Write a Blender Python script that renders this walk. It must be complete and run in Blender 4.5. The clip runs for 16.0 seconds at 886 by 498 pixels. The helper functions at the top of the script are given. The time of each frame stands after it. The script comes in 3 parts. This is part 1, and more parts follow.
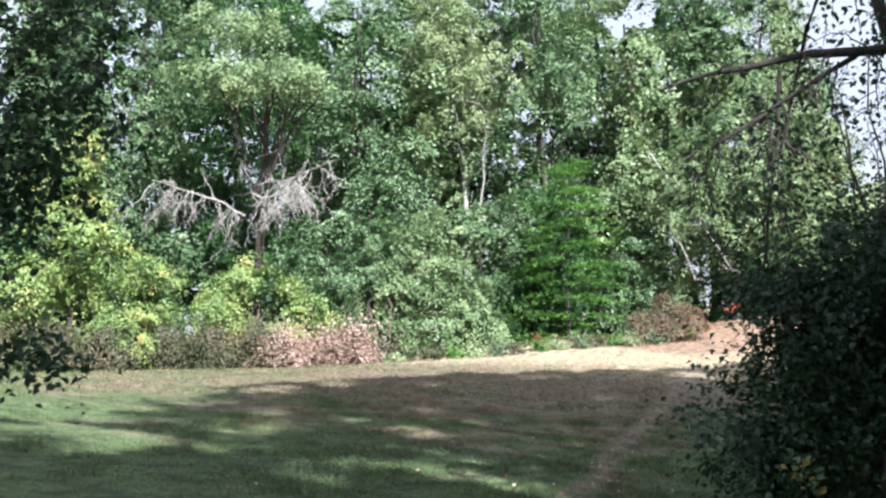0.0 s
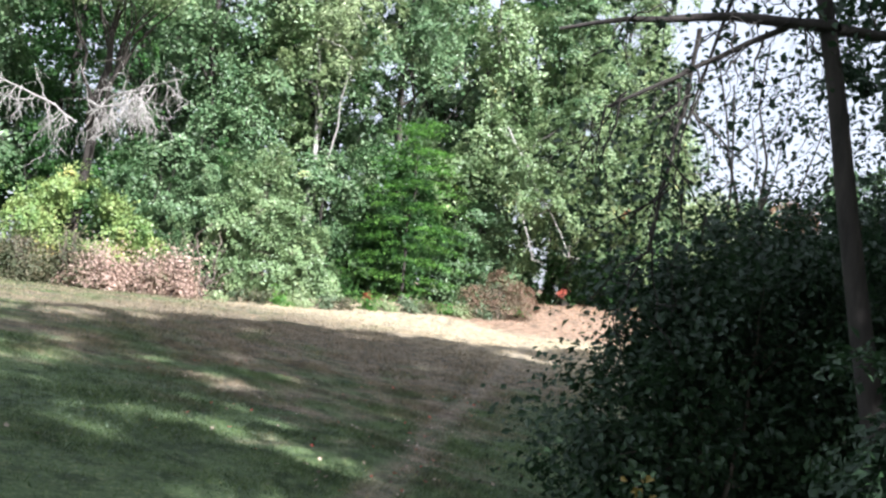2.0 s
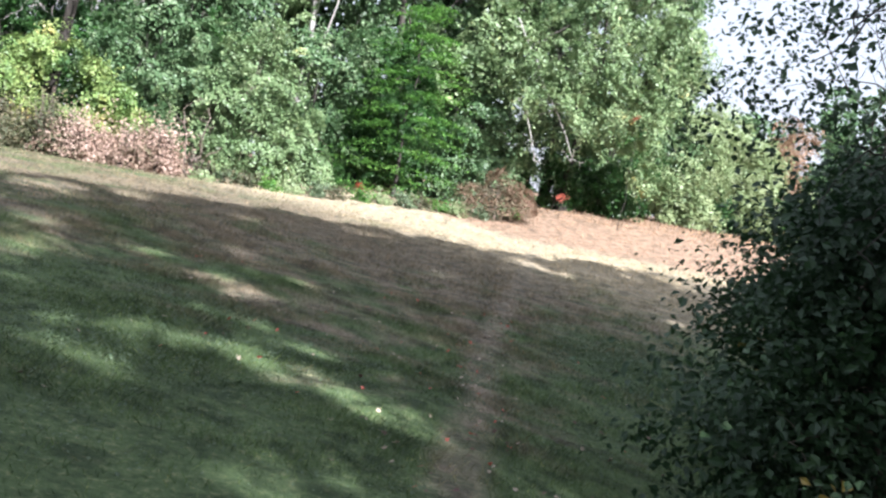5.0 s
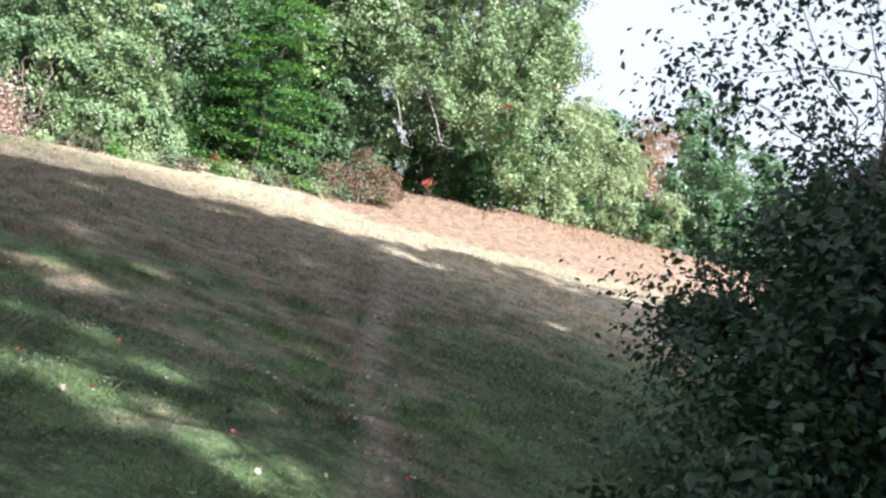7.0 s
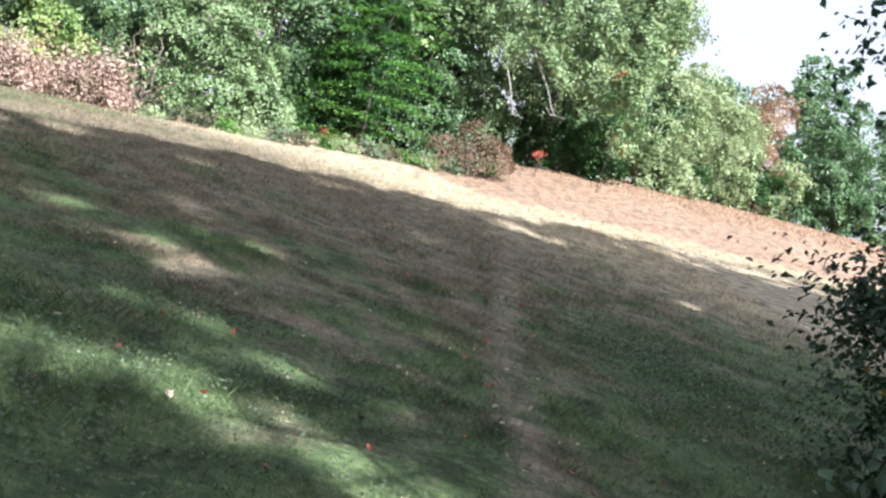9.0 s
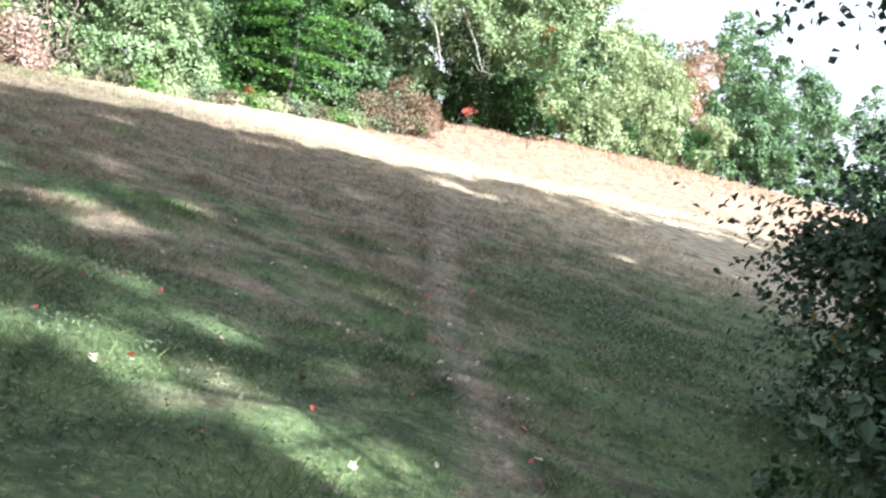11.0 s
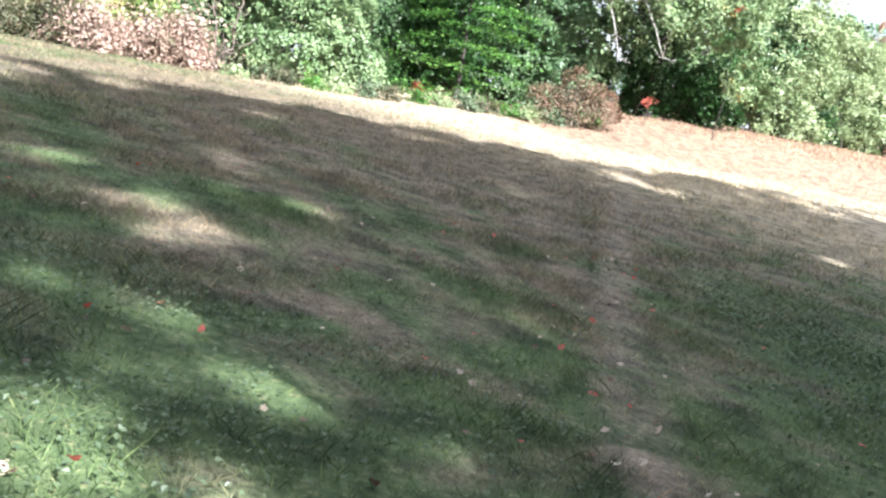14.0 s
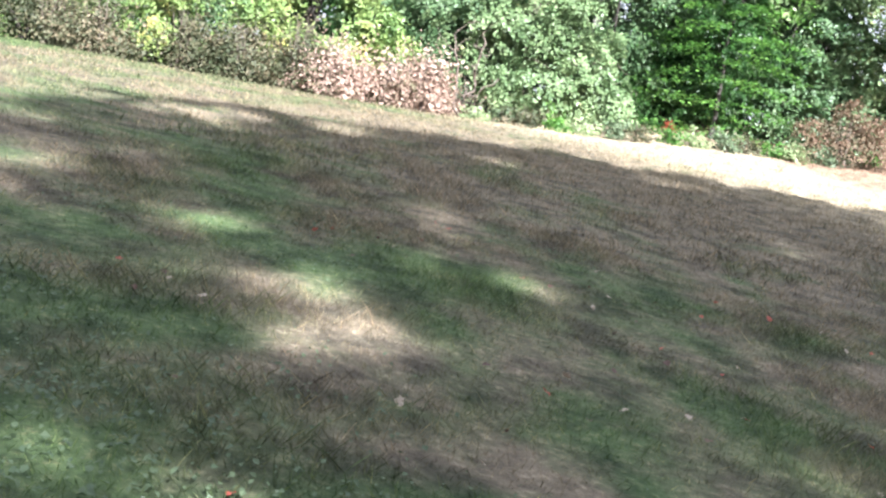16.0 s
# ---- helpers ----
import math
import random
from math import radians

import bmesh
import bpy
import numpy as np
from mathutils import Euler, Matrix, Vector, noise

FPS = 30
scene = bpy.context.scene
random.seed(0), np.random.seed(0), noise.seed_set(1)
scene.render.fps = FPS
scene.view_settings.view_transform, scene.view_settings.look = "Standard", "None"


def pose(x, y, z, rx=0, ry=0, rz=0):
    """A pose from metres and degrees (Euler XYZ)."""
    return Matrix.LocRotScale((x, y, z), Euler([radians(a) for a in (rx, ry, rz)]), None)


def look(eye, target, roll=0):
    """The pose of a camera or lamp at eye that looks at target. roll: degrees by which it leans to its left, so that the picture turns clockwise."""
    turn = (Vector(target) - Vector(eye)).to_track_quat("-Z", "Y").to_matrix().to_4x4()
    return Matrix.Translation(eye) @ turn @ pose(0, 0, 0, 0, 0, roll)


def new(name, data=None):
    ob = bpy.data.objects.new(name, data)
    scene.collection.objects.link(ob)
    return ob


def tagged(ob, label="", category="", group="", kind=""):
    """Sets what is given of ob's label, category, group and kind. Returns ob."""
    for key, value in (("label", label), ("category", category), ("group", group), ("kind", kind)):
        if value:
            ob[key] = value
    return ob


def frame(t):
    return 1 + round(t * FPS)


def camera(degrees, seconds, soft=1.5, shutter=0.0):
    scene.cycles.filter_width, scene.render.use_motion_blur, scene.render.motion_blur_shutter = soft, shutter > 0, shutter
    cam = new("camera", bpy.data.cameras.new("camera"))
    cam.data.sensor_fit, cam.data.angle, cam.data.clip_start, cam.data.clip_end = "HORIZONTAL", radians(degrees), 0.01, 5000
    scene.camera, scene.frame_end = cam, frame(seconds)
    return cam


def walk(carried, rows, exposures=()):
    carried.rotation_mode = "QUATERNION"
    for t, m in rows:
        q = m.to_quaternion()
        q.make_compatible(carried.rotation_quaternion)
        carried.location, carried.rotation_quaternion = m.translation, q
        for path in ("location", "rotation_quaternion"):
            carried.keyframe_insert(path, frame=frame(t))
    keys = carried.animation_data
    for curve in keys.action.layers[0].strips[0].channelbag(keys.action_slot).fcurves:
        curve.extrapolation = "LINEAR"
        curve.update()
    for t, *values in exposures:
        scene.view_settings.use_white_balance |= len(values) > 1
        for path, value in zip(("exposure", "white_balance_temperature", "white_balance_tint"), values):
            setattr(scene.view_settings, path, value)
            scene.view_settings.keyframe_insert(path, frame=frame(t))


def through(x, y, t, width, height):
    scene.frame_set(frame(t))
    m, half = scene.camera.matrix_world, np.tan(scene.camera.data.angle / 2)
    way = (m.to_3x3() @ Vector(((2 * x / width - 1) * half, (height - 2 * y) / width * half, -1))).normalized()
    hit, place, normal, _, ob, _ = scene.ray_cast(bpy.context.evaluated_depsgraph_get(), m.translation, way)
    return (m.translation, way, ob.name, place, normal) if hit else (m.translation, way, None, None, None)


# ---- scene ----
# camera and walk
cam = camera(46.0, 16.0, soft=2.4)
PATH = [
    (0, (-0.027, -15.267, 1.896), (-0.307, -13.294, 2.065), -1.2),
    (0.5, (-0.03, -14.74, 1.847), (-0.292, -12.771, 2.079), -1.7),
    (1, (-0.03, -14.33, 1.851), (-0.294, -12.366, 2.126), 1.3),
    (1.5, (-0.06, -14.038, 1.87), (-0.119, -12.049, 2.068), 6.6),
    (2, (-0.155, -13.706, 1.904), (-0.127, -11.709, 2.006), 6.9),
    (2.5, (-0.392, -13.371, 1.929), (-0.284, -11.375, 1.997), 8.6),
    (3, (-0.579, -12.925, 1.938), (-0.52, -10.926, 1.947), 7.8),
    (3.2, (-0.641, -12.743, 1.931), (-0.616, -10.743, 1.905), 8.5),
    (5.3, (-1.26, -10.901, 1.929), (-1.139, -8.907, 1.837), 11.4),
    (5.5, (-1.296, -10.679, 1.94), (-1.174, -8.685, 1.852), 11.8),
    (6, (-1.419, -10.103, 1.895), (-1.241, -8.112, 1.821), 13.0),
    (6.5, (-1.472, -9.473, 1.915), (-1.099, -7.509, 1.851), 11.1),
    (7, (-1.478, -8.967, 1.894), (-1.085, -7.007, 1.828), 14.3),
    (7.5, (-1.57, -8.495, 1.867), (-1.148, -6.541, 1.832), 13.9),
    (8, (-1.57, -8.15, 1.833), (-1.314, -6.17, 1.727), 13.8),
    (8.2, (-1.6, -8.059, 1.834), (-1.414, -6.075, 1.67), 13.6),
    (10.3, (-1.641, -7.331, 1.664), (-1.298, -5.367, 1.512), 13.0),
    (10.5, (-1.646, -7.327, 1.663), (-1.285, -5.366, 1.501), 12.8),
    (11, (-1.646, -7.322, 1.658), (-1.285, -5.366, 1.452), 13.0),
    (11.5, (-1.695, -7.179, 1.591), (-1.479, -5.209, 1.317), 11.4),
    (12, (-1.704, -6.992, 1.554), (-1.648, -5.02, 1.223), 11.5),
    (12.5, (-1.54, -6.618, 1.56), (-1.373, -4.642, 1.296), 8.7),
    (13, (-1.434, -6.164, 1.534), (-1.254, -4.189, 1.277), 10.7),
    (13.5, (-1.311, -5.61, 1.517), (-1.129, -3.634, 1.265), 10.3),
    (14, (-1.175, -5.067, 1.538), (-1.146, -3.087, 1.256), 11.5),
    (14.5, (-1.187, -4.479, 1.558), (-1.381, -2.507, 1.291), 9.9),
    (15, (-1.164, -3.933, 1.543), (-1.437, -1.968, 1.288), 9.9),
    (15.5, (-1.212, -3.384, 1.542), (-1.665, -1.457, 1.255), 10.6),
    (16, (-1.266, -2.774, 1.564), (-1.712, -0.847, 1.269), 10.2),
]
EXPOSURES = [(0, 1.72, 5850, 14), (1, 1.76, 5850, 14), (3.2, 1.86, 5850, 14), (8.2, 1.8, 5850, 14), (10.3, 2.12, 5850, 14), (12, 2.6, 5850, 14), (13, 2.3, 5850, 14), (14.3, 2.25, 5850, 14), (15, 2.18, 5850, 14), (16, 2.34, 5850, 14)]
walk(cam, [(t, look(eye, target, roll)) for t, eye, target, roll in PATH], EXPOSURES)

# world and sun
SUN_FROM = Vector((0.55, -0.83, 0.0)).normalized()
SUN_UP = radians(38)
world = bpy.data.worlds.new("world")
scene.world = world
world.use_nodes = True
wn = world.node_tree.nodes
sky = wn.new("ShaderNodeTexSky")
sky.sky_type = "NISHITA"
sky.sun_disc = False
sky.sun_elevation = SUN_UP
sky.sun_rotation = math.atan2(SUN_FROM.x, SUN_FROM.y)
sky.air_density, sky.dust_density = 1.0, 4.0
wn["Background"].inputs["Strength"].default_value = 0.062
haze = wn.new("ShaderNodeMix")  # thin bright haze over the blue
haze.data_type = "RGBA"
haze.inputs["Factor"].default_value = 0.7
haze.inputs[7].default_value = (5.8, 5.9, 6.0, 1)
world.node_tree.links.new(sky.outputs[0], haze.inputs[6])
world.node_tree.links.new(haze.outputs[2], wn["Background"].inputs["Color"])
lamp = bpy.data.lights.new("sun", "SUN")
lamp.energy, lamp.angle, lamp.color = 5.0, radians(0.6), (1.0, 0.96, 0.89)
sun = new("sun", lamp)
toward = Vector((SUN_FROM.x * math.cos(SUN_UP), SUN_FROM.y * math.cos(SUN_UP), math.sin(SUN_UP)))
sun.matrix_world = look(toward * 50, (0, 0, 0))


# materials
def nodes_of(name):
    m = bpy.data.materials.new(name)
    m.use_nodes = True
    nt = m.node_tree
    return m, nt, nt.nodes["Principled BSDF"]


def ramp(nt, fac, colours):
    r = nt.nodes.new("ShaderNodeValToRGB")
    while len(r.color_ramp.elements) < len(colours):
        r.color_ramp.elements.new(0.5)
    for k, (at, c) in enumerate(colours):
        r.color_ramp.elements[k].position = at
        r.color_ramp.elements[k].color = (*c, 1)
    nt.links.new(fac, r.inputs["Fac"])
    return r.outputs["Color"]


def noise_of(nt, scale, detail=4.0, rough=0.6, vec=None):
    n = nt.nodes.new("ShaderNodeTexNoise")
    n.inputs["Scale"].default_value = scale
    n.inputs["Detail"].default_value = detail
    n.inputs["Roughness"].default_value = rough
    if vec is None:
        g = nt.nodes.new("ShaderNodeNewGeometry")
        vec = g.outputs["Position"]
    nt.links.new(vec, n.inputs["Vector"])
    return n.outputs["Fac"]


def mixed(nt, fac, a, b, blend="MIX"):
    n = nt.nodes.new("ShaderNodeMix")
    n.data_type, n.blend_type = "RGBA", blend
    if isinstance(fac, float):
        n.inputs["Factor"].default_value = fac
    else:
        nt.links.new(fac, n.inputs["Factor"])
    for socket, v in ((n.inputs[6], a), (n.inputs[7], b)):
        if isinstance(v, tuple):
            socket.default_value = (*v, 1)
        else:
            nt.links.new(v, socket)
    return n.outputs[2]


def maths(nt, op, a, b=0.0, c=None):
    n = nt.nodes.new("ShaderNodeMath")
    n.operation = op
    for k, v in enumerate((a, b, c)):
        if v is None:
            continue
        if isinstance(v, (int, float)):
            n.inputs[k].default_value = v
        else:
            nt.links.new(v, n.inputs[k])
    return n.outputs[0]


def leaf_material(name, colours, rough=0.45, through=0.25, patch=0.5):
    """Leaves: each its own shade, with slower drifts of tone over the crown; some light passes through."""
    m, nt, p = nodes_of(name)
    g = nt.nodes.new("ShaderNodeNewGeometry")
    drift = noise_of(nt, 0.55, 2.0)
    fac = maths(nt, "ADD", maths(nt, "MULTIPLY", g.outputs["Random Per Island"], 1 - patch), maths(nt, "MULTIPLY", maths(nt, "SUBTRACT", maths(nt, "MULTIPLY", drift, 2.4), 0.7), patch))
    col = ramp(nt, fac, colours)
    nt.links.new(col, p.inputs["Base Color"])
    p.inputs["Roughness"].default_value = rough
    p.inputs["Specular IOR Level"].default_value = 0.5
    t = nt.nodes.new("ShaderNodeBsdfTranslucent")
    nt.links.new(col, t.inputs["Color"])
    mx = nt.nodes.new("ShaderNodeMixShader")
    mx.inputs[0].default_value = through
    nt.links.new(p.outputs[0], mx.inputs[1])
    nt.links.new(t.outputs[0], mx.inputs[2])
    nt.links.new(mx.outputs[0], nt.nodes["Material Output"].inputs["Surface"])
    return m


def wood_material(name, dark, light, scale=9.0):
    m, nt, p = nodes_of(name)
    co = nt.nodes.new("ShaderNodeTexCoord")
    mp = nt.nodes.new("ShaderNodeMapping")
    mp.inputs["Scale"].default_value = (1, 1, 0.2)
    nt.links.new(co.outputs["Object"], mp.inputs["Vector"])
    f = noise_of(nt, scale, 6.0, 0.7, mp.outputs["Vector"])
    nt.links.new(ramp(nt, f, [(0.3, dark), (0.7, light)]), p.inputs["Base Color"])
    p.inputs["Roughness"].default_value = 0.9
    b = nt.nodes.new("ShaderNodeBump")
    b.inputs["Strength"].default_value = 0.7
    b.inputs["Distance"].default_value = 0.03
    nt.links.new(f, b.inputs["Height"])
    nt.links.new(b.outputs[0], p.inputs["Normal"])
    return m


BARK = wood_material("bark", (0.013, 0.011, 0.009), (0.055, 0.046, 0.039))
DEADWOOD = wood_material("dead wood", (0.18, 0.165, 0.155), (0.42, 0.4, 0.375), 14)
TWIGS = wood_material("twig bark", (0.06, 0.05, 0.04), (0.2, 0.16, 0.13), 14)

# brighter green with sunlight put into it, for hemlock boughs and some edge plants
LIT_BOUGH = leaf_material("sunlit-toned bough leaves", [(0.0, (0.035, 0.1, 0.025)), (0.5, (0.1, 0.24, 0.045)), (1.0, (0.24, 0.44, 0.1))], 0.4, 0.4)
WEEDS = leaf_material("weed leaves", [(0.0, (0.045, 0.08, 0.04)), (1.0, (0.14, 0.19, 0.1))])
GREYGREEN = leaf_material("grey green leaves", [(0.0, (0.03, 0.07, 0.03)), (0.4, (0.075, 0.145, 0.06)), (0.75, (0.15, 0.23, 0.11)), (1.0, (0.3, 0.35, 0.2))])
OLIVE = leaf_material("silvery olive leaves", [(0.0, (0.06, 0.11, 0.045)), (0.45, (0.15, 0.23, 0.1)), (0.85, (0.28, 0.36, 0.18)), (1.0, (0.4, 0.36, 0.13))])
YELLOW = leaf_material("yellowing leaves", [(0.0, (0.05, 0.12, 0.04)), (0.4, (0.16, 0.25, 0.075)), (0.7, (0.28, 0.35, 0.12)), (0.96, (0.48, 0.39, 0.13)), (1.0, (0.48, 0.2, 0.06))], patch=0.75)
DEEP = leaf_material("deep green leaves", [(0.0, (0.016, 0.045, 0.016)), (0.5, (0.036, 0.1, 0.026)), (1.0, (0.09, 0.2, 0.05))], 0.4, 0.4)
FRESH = leaf_material("light green leaves", [(0.0, (0.12, 0.18, 0.08)), (0.5, (0.22, 0.29, 0.135)), (1.0, (0.38, 0.43, 0.24))])
PINK = leaf_material("dry pink leaves", [(0.0, (0.12, 0.12, 0.06)), (0.4, (0.32, 0.22, 0.17)), (0.8, (0.5, 0.37, 0.31)), (1.0, (0.58, 0.5, 0.4))], 0.6, 0.3)
BROWNISH = leaf_material("undergrowth leaves", [(0.0, (0.025, 0.045, 0.018)), (0.45, (0.08, 0.09, 0.045)), (0.8, (0.18, 0.15, 0.09)), (1.0, (0.3, 0.23, 0.16))], 0.6, 0.3)
RUSSET = leaf_material("russet leaves", [(0.0, (0.07, 0.085, 0.04)), (0.4, (0.15, 0.11, 0.07)), (1.0, (0.29, 0.165, 0.11))], 0.6, 0.3)
REDLEAF = leaf_material("red leaves", [(0.0, (0.4, 0.06, 0.05)), (1.0, (0.6, 0.2, 0.13))], 0.5, 0.4)
NEARLEAF = leaf_material("dark glossy leaves", [(0.0, (0.013, 0.033, 0.015)), (0.6, (0.027, 0.06, 0.024)), (0.93, (0.055, 0.105, 0.04)), (1.0, (0.3, 0.22, 0.05))], 0.5, 0.3)
REDTREE = leaf_material("rusty red tree leaves", [(0.0, (0.16, 0.13, 0.07)), (0.5, (0.3, 0.19, 0.12)), (1.0, (0.4, 0.27, 0.18))])
FARGREEN = leaf_material("distant green leaves", [(0.0, (0.05, 0.11, 0.05)), (0.6, (0.09, 0.17, 0.07)), (1.0, (0.15, 0.24, 0.1))])


def meadow_colour(nt):
    """Green and dry straw patches, a worn path, and a russet far field."""
    g = nt.nodes.new("ShaderNodeNewGeometry")
    sp = nt.nodes.new("ShaderNodeSeparateXYZ")
    nt.links.new(g.outputs["Position"], sp.inputs[0])
    x, y = sp.outputs["X"], sp.outputs["Y"]
    big, mid, fine = noise_of(nt, 0.35, 3.0), noise_of(nt, 1.5, 5.0), noise_of(nt, 16.0, 4.0, 0.75)
    green = ramp(nt, fine, [(0.25, (0.035, 0.062, 0.026)), (0.55, (0.085, 0.125, 0.055)), (0.8, (0.285, 0.275, 0.15))])
    dry = ramp(nt, fine, [(0.25, (0.08, 0.066, 0.05)), (0.55, (0.18, 0.15, 0.11)), (0.8, (0.4, 0.345, 0.25))])
    far = maths(nt, "MULTIPLY_ADD", y, 0.021, -0.045)
    aside = maths(nt, "MINIMUM", maths(nt, "MAXIMUM", maths(nt, "SUBTRACT", maths(nt, "MULTIPLY_ADD", y, -0.165, x), 0.3), 0.0), 2.0)
    far = maths(nt, "MULTIPLY_ADD", aside, -0.1, maths(nt, "MINIMUM", far, 0.25))
    f = maths(nt, "ADD", maths(nt, "ADD", maths(nt, "MULTIPLY", big, 0.9), maths(nt, "MULTIPLY", mid, 0.8)), maths(nt, "ADD", maths(nt, "MULTIPLY", maths(nt, "MINIMUM", x, 0.0), 0.014), maths(nt, "MINIMUM", far, 0.25)))
    patch = ramp(nt, f, [(0.745, (0, 0, 0)), (1.02, (1, 1, 1))])
    base = mixed(nt, patch, green, dry)
    straw = ramp(nt, fine, [(0.2, (0.23, 0.185, 0.13)), (0.6, (0.38, 0.325, 0.235)), (0.85, (0.5, 0.44, 0.33))])
    band = ramp(nt, maths(nt, "ADD", maths(nt, "MULTIPLY_ADD", y, 0.05, -0.9), maths(nt, "MULTIPLY_ADD", mid, 0.5, maths(nt, "MULTIPLY", x, 0.06))), [(0.2, (0, 0, 0)), (0.65, (1, 1, 1))])
    base = mixed(nt, band, base, straw)
    russet = ramp(nt, fine, [(0.2, (0.17, 0.115, 0.08)), (0.8, (0.34, 0.24, 0.175))])
    rf = ramp(nt, maths(nt, "ADD", maths(nt, "ADD", maths(nt, "MINIMUM", maths(nt, "MULTIPLY_ADD", x, 0.12, -0.4), 0.2), maths(nt, "MULTIPLY_ADD", y, 0.12, -4.3)), maths(nt, "MULTIPLY", mid, 0.5)), [(0.1, (0, 0, 0)), (0.5, (1, 1, 1))])
    base = mixed(nt, rf, base, russet)
    # worn path
    off = maths(nt, "ABSOLUTE", maths(nt, "ADD", maths(nt, "SUBTRACT", x, maths(nt, "ADD", maths(nt, "MULTIPLY_ADD", y, 0.165, -0.12), maths(nt, "MAXIMUM", maths(nt, "MULTIPLY_ADD", y, -0.055, 0.19), 0.0))), maths(nt, "MULTIPLY_ADD", mid, 0.5, -0.25)))
    worn = maths(nt, "SUBTRACT", 1.0, maths(nt, "MULTIPLY", maths(nt, "SUBTRACT", off, 0.1), 4.5))
    worn = maths(nt, "MULTIPLY", ramp(nt, maths(nt, "MULTIPLY_ADD", y, -0.07, 1.3), [(0.15, (0.12, 0.12, 0.12)), (0.8, (1, 1, 1))]), worn)
    worn = maths(nt, "MULTIPLY", ramp(nt, worn, [(0.0, (0, 0, 0)), (0.9, (1, 1, 1))]), ramp(nt, maths(nt, "MULTIPLY_ADD", mid, 1.0, maths(nt, "MULTIPLY", fine, 0.35)), [(0.5, (0.05, 0.05, 0.05)), (0.85, (0.9, 0.9, 0.9))]))
    soil = ramp(nt, fine, [(0.25, (0.1, 0.08, 0.062)), (0.7, (0.29, 0.24, 0.185))])
    # light and dark of tussocks, put into the colour by noise
    tussock_shade = ramp(nt, noise_of(nt, 2.6, 3.0), [(0.36, (0.5, 0.52, 0.52)), (0.58, (1.15, 1.13, 1.1))])
    return mixed(nt, 1.0, mixed(nt, worn, base, soil), tussock_shade, "MULTIPLY"), fine


def meadow_material(name, blades):
    m, nt, p = nodes_of(name)
    col, fine = meadow_colour(nt)
    if blades:
        g = nt.nodes.new("ShaderNodeNewGeometry")
        tone = ramp(nt, g.outputs["Random Per Island"], [(0.0, (0.95, 1.0, 0.95)), (0.7, (1.45, 1.45, 1.4)), (0.93, (2.0, 1.95, 1.75)), (1.0, (2.6, 2.3, 1.95))])
        col = mixed(nt, 1.0, col, tone, "MULTIPLY")
        t = nt.nodes.new("ShaderNodeBsdfTranslucent")
        nt.links.new(col, t.inputs["Color"])
        mx = nt.nodes.new("ShaderNodeMixShader")
        mx.inputs[0].default_value = 0.3
        nt.links.new(p.outputs[0], mx.inputs[1])
        nt.links.new(t.outputs[0], mx.inputs[2])
        nt.links.new(mx.outputs[0], nt.nodes["Material Output"].inputs["Surface"])
    else:
        b = nt.nodes.new("ShaderNodeBump")
        b.inputs["Strength"].default_value = 0.8
        b.inputs["Distance"].default_value = 0.05
        nt.links.new(fine, b.inputs["Height"])
        nt.links.new(b.outputs[0], p.inputs["Normal"])
    nt.links.new(col, p.inputs["Base Color"])
    p.inputs["Roughness"].default_value = 0.85
    p.inputs["Specular IOR Level"].default_value = 0.2
    return m


MEADOW = meadow_material("meadow ground", False)
GRASS = meadow_material("grass blades", True)


# ground
def ground(x, y):
    """Height of the land: a slope down to the right that rises gently ahead."""
    x, y = np.asarray(x, float), np.asarray(y, float)
    yc, xc = np.clip(y, -20, 46), np.clip(x, -14, 6)
    h = 0.022 - 0.09 * xc + 0.0048 * yc + 0.00112 * np.clip(yc, 0, 46) ** 2 + 0.0039 * xc * np.clip(yc, -10, 46)
    h = h + 0.03 * np.clip(y - 46, 0, 60) - 0.012 * np.clip(x - 6, 0, 60)
    h = h + 0.04 * np.clip(y - 38, 0, 18) * np.clip((x - 4) / 6, 0, 1)
    dip = np.clip((y - 23) / 13, 0, 1)
    h = h - np.interp(x, [-14, -8, -1.3, 3.8, 10, 40], [0.3, 0.33, 0.47, 0.95, 0.9, 0.8]) * dip * dip * (3 - 2 * dip)
    return h + 0.03 * np.sin(1.3 * x + 0.7 * y) * np.sin(0.9 * y - 0.5 * x)


def path_x(y):
    """The middle of the worn path, which bends as it comes near."""
    return 0.165 * y - 0.12 + np.maximum(0.19 - 0.055 * y, 0)


def rng_for(seed):
    return np.random.default_rng(seed)


def mesh_of(name, verts, faces, material, smooth=False):
    """A mesh from arrays; faces is (n, k)."""
    verts, faces = np.asarray(verts, np.float32), np.asarray(faces, np.int32)
    me = bpy.data.meshes.new(name)
    n, k = faces.shape
    me.vertices.add(len(verts))
    me.vertices.foreach_set("co", verts.ravel())
    me.loops.add(n * k)
    me.loops.foreach_set("vertex_index", faces.ravel())
    me.polygons.add(n)
    me.polygons.foreach_set("loop_start", np.arange(0, n * k, k, dtype=np.int32))
    me.polygons.foreach_set("use_smooth", np.full(n, smooth))
    me.update(calc_edges=True)
    me.materials.append(material)
    return me


def part(name, me, parent, label=""):
    ob = new(name, me)
    ob.parent = parent
    return tagged(ob, label) if label else ob


def axis_steps(near0, near1, step, far):
    mid = np.arange(near0, near1 + step, step)
    out = np.geomspace(1, far, 26)
    return np.concatenate([near0 - out[::-1], mid, near1 + out])


